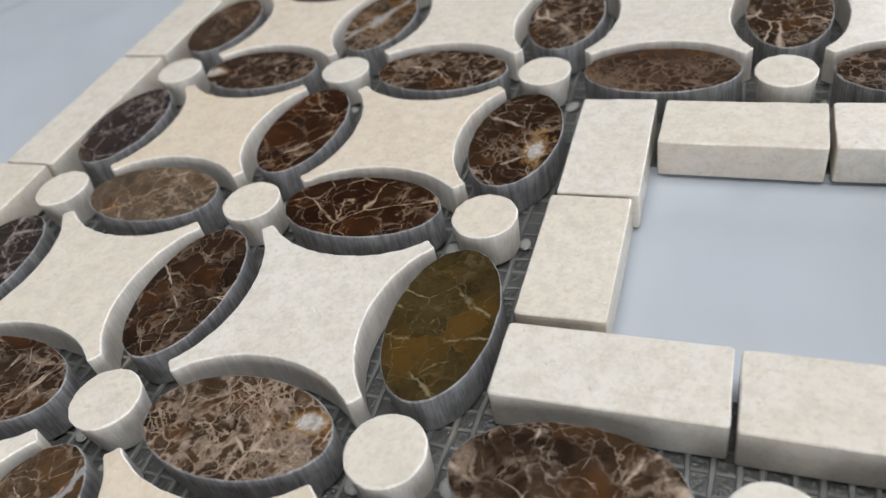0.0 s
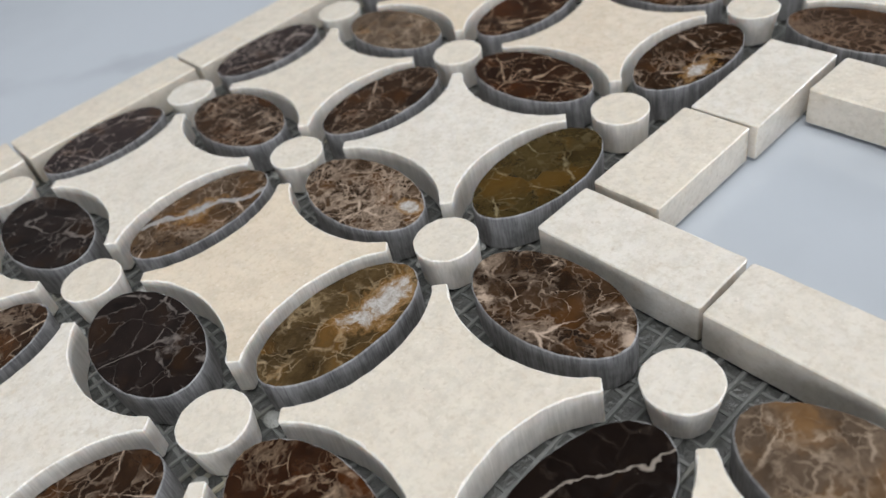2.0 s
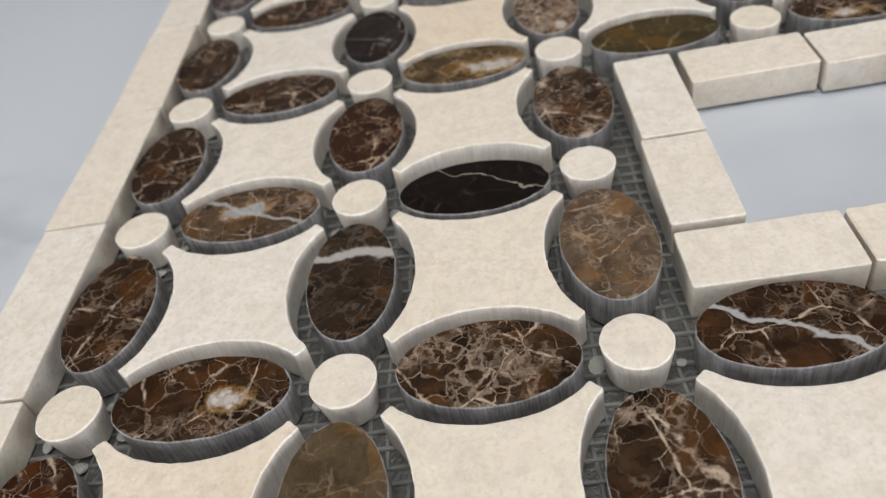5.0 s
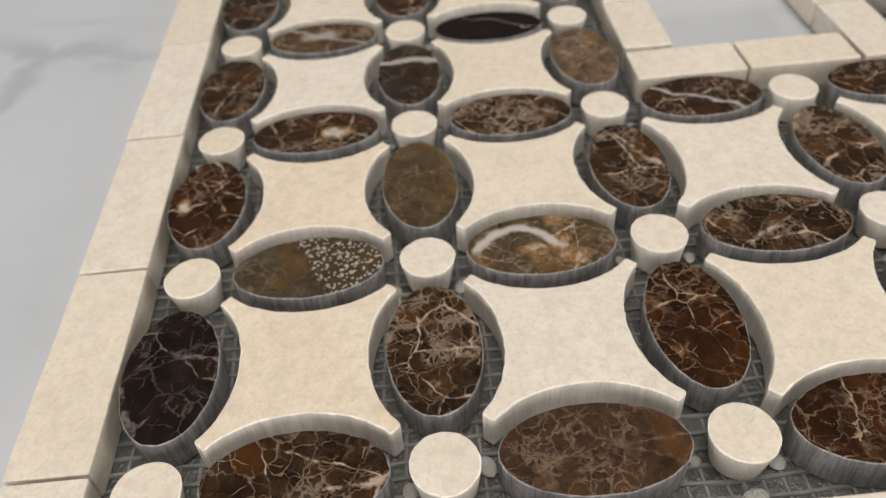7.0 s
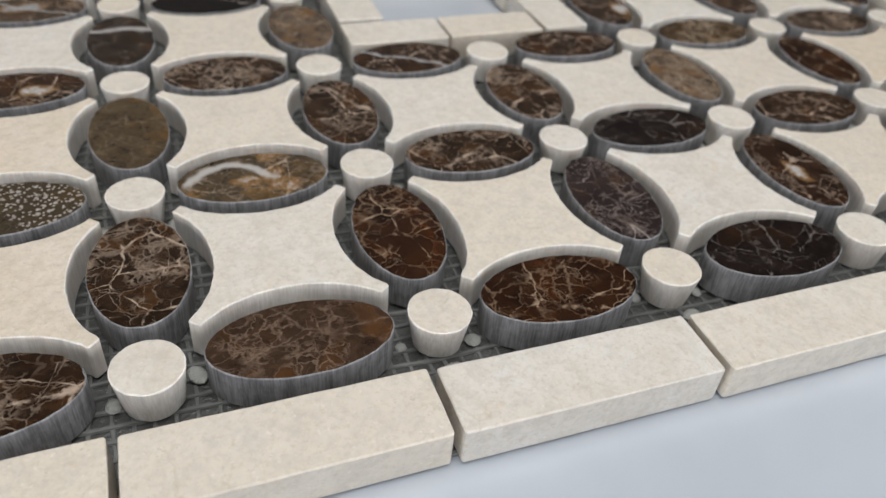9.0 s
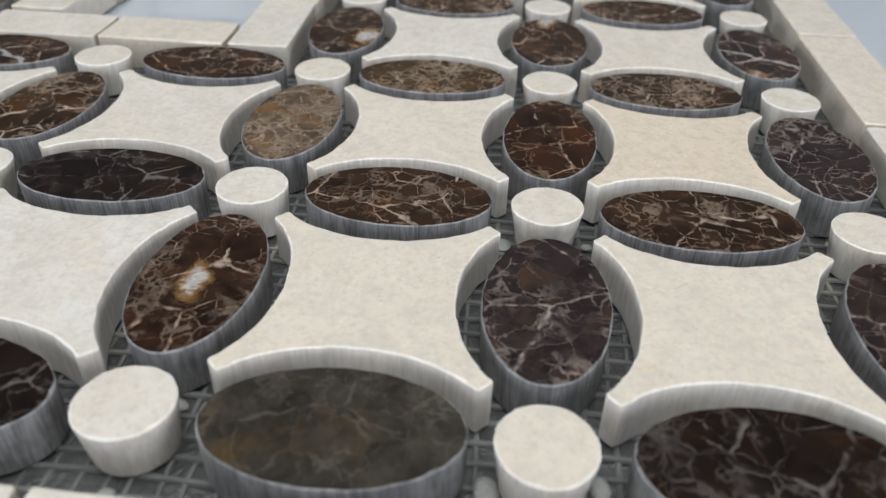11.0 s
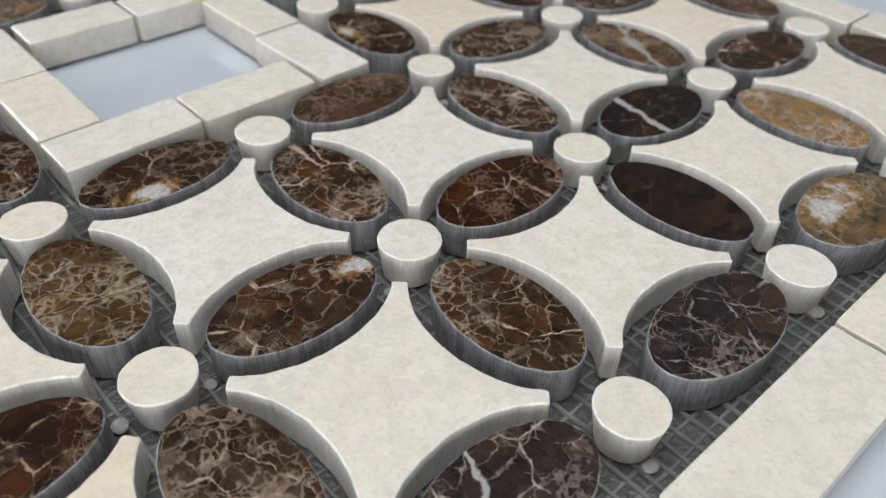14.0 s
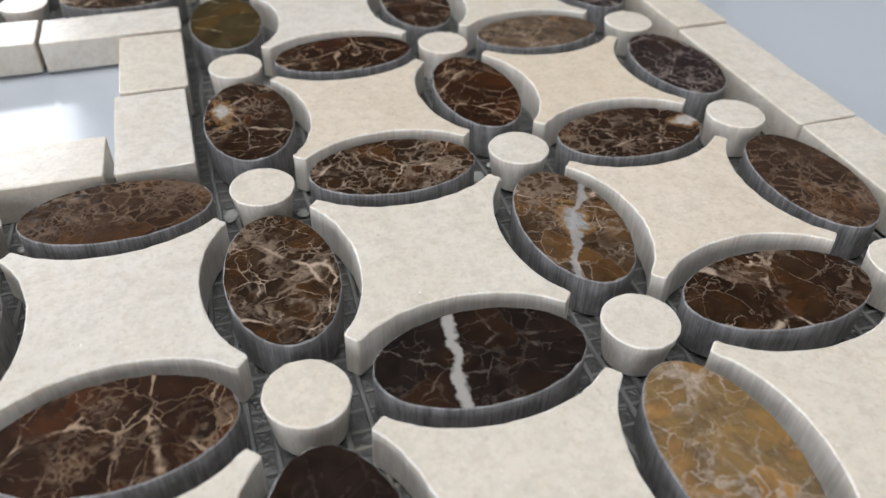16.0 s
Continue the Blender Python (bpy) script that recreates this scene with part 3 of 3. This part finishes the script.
WORDS = {"net": "brown marble oval with a tan vein net", "fine": "brown marble oval, densely veined in tan", "red": "reddish dark brown oval with thin veins",
         "plain": "plain mid-brown marble oval", "plain_olive": "plain olive-brown marble oval", "dark": "near-black marble oval with faint veins", "olive": "olive-brown marble oval", "tan": "light tan marble oval",
         "amber": "amber-yellow marble oval", "plum": "dark plum-brown marble oval, tint partly painted sky sheen", "white": "brown oval with large white patches", "some_white": "brown oval with a white quartz patch",
         "speckled": "olive-brown oval with white specks", "black_thin": "black oval with one thin white vein", "black_wide": "black oval crossed by a wide white vein",
         "brown_cross": "dark brown oval crossed by a white vein", "blue_vein": "brown oval with a bluish white vein", "plum_vein": "plum oval with a white vein", "grey_olive": "greyish olive marble oval", "smooth_dark": "smooth dark brown marble oval", "half_amber": "amber and tan veined oval", "swirl": "tan oval with a white swirl"}


def lay_oval(word, x, y, turn):
    v = rng.randrange(3)
    if (word, v) not in OVAL_MESH:
        OVAL_MESH[word, v] = prism("oval", OVALS[v], [BROWN[word], BROWN_SIDE], seed=v + 5, taper=0.0001, edge=0.00016)
    lay("oval", OVAL_MESH[word, v], x, y, turn, 0.0003, WORDS.get(word, WORDS["some_white"]))


for j, row in ACROSS.items():
    for i, word in enumerate(row.split()):
        if word != ".":
            lay_oval(word, (i + 0.5) * P, j * P - (0.0018 if (i, j) == (1, 3) else 0), 0)
for i, row in ALONG.items():
    for j, word in enumerate(row.split()):
        if word != ".":
            lay_oval(word, i * P, (j + 0.5) * P, 90)
for i in range(6):
    for j in range(6):
        if not (i in (2, 3) and j in (2, 3)):
            lay("concave_square", (WARM_SQUARES if (i, j) in WARM else SQUARES)[rng.randrange(3)], (i + 0.5) * P, (j + 0.5) * P, 90 * rng.randrange(4))
for i in range(7):
    for j in range(7):
        if (i, j) != (3, 3):
            lay("dot", DOTS[rng.randrange(3)], i * P + (0.0012 if i == 6 else 0), j * P, rng.uniform(0, 360), 0.0003)

def lay_bar(name, x0, x1, y0, y1, seed, edge=0.0002):
    """A bar that fills a rectangle, given in millimetres."""
    lx, ly = (x1 - x0) / 1000, (y1 - y0) / 1000
    data = prism(name, bar(max(lx, ly), min(lx, ly)), [CREAM, CREAM], edge=edge, rough=0.00004, seed=seed)
    lay(name, data, (x0 + x1) / 2000, (y0 + y1) / 2000, 0 if lx > ly else 90, 0.0001)


# frame of eight bars round the square opening, laid like a pinwheel
C = 3 * P
lay_bar("frame_bar", 96.5, 108.3, 134.1, 162.5, 1, 0.00018)
lay_bar("frame_bar", 96.2, 108.3, 109.0, 133.2, 2, 0.00018)
lay_bar("frame_bar", 110.0, 135.0, 150.0, 162.5, 3, 0.00018)
lay_bar("frame_bar", 135.8, 162.2, 149.6, 162.3, 4, 0.00018)
lay_bar("frame_bar", 149.6, 162.0, 122.7, 148.2, 5, 0.00018)
lay_bar("frame_bar", 149.9, 162.2, 95.5, 121.9, 6, 0.00018)
lay_bar("frame_bar", 96.1, 122.0, 95.1, 107.5, 7, 0.00018)
lay_bar("frame_bar", 122.7, 148.8, 95.3, 107.6, 8, 0.0003)

# border: six long bars and a cut one along each edge, laid like a pinwheel too
for k in range(6):
    lay_bar("border_bar", -4.4 + 43.1 * k, 37.4 + 43.1 * k, -23.0, -10.8, 20 + k)
    lay_bar("border_bar", 269.0, 281.5, -9.5 + 43.4 * k, 32.9 + 43.4 * k, 30 + k)
    lay_bar("border_bar", 7.2 + 42.9 * k, 49.3 + 42.9 * k, 266.9, 279.4, 40 + k)
    lay_bar("border_bar", -21.8, -8.9, 4.6 + 42.9 * k, 46.9 + 42.9 * k, 50 + k)
lay_bar("border_bar", 253.2, 281.4, -23.0, -10.8, 60)
lay_bar("border_bar", 268.9, 281.4, 251.3, 279.5, 61)
lay_bar("border_bar", -21.9, 6.3, 267.0, 279.5, 62)
lay_bar("border_bar", -21.9, -8.9, -23.6, 3.7, 63)

# glass-fibre mesh under the pieces: pairs of wavering threads, cut away inside the frame
bm = bmesh.new()
LO, HI, GAP = -0.0210, 0.2792, 0.0029
HOLE = (C - 0.0235, C + 0.0235)


def thread(bm, along_x, at, a, b, width, z):
    n = max(2, int((b - a) / 0.0035))
    ph, last = rng.uniform(0, 6.28), None
    for k in range(n + 1):
        u = a + (b - a) * k / n
        o = at + 0.00022 * math.sin(u * 260 + ph) + rng.uniform(-1, 1) * 0.00006
        w = width * (1 + 0.18 * math.sin(u * 900 + ph))
        ring = []
        for dx, dz in ((-1, 0.0), (-0.6, 0.8), (0.6, 0.8), (1, 0.0)):
            p = (u, o + dx * w / 2, z + dz * 0.0004) if along_x else (o + dx * w / 2, u, z + dz * 0.0004)
            ring.append(bm.verts.new(p))
        if last:
            for i in range(3):
                bm.faces.new((last[i], last[i + 1], ring[i + 1], ring[i]))
        last = ring


at = LO
while at < HI:
    for along_x in (True, False):
        spans = [(LO - 0.0006, HOLE[0]), (HOLE[1], HI + 0.0006)] if HOLE[0] < at < HOLE[1] else [(LO - 0.0006, HI + 0.0006)]
        for a, b in spans:
            thread(bm, along_x, at + rng.uniform(-1, 1) * 0.0002, a, b, 0.0008 if along_x else 0.0007, 0.00035 if along_x else 0.0001)
    at += GAP
# thin dark sheet added so the gaps read as shaded
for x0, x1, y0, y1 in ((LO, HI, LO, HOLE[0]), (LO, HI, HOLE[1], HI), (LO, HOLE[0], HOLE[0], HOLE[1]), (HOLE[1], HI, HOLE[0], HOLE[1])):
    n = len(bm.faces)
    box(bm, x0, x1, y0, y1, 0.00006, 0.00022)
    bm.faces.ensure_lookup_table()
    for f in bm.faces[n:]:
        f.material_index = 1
mesh_object("mesh_backing", bm, [THREAD, GAP_SHADE], sheet, "white glass-fibre mesh glued under the stones, gap shade in its colour", 60)

# drops of dried glue on the mesh beside some of the dots
bm = bmesh.new()
for i in range(7):
    for j in range(7):
        if (i, j) == (3, 3):
            continue
        for side in range(4):
            if rng.random() < 0.3:
                continue
            a, d = side * math.pi / 2 + rng.uniform(-0.45, 0.45), rng.uniform(0.0056, 0.0068)
            r = rng.uniform(0.0008, 0.0015)
            m = Matrix.Translation((i * P + d * math.cos(a), j * P + d * math.sin(a), BASE - 0.0001)) @ Matrix.Rotation(a, 4, "Z") @ Matrix.Diagonal((r, r * rng.uniform(0.8, 1.6), r * rng.uniform(0.2, 0.38), 1))
            bmesh.ops.create_icosphere(bm, subdivisions=2, radius=1.0, matrix=m)
tagged(mesh_object("dried_glue", bm, [GLUE], sheet, "shiny drops of dried whitish glue", 60), kind="stuff")
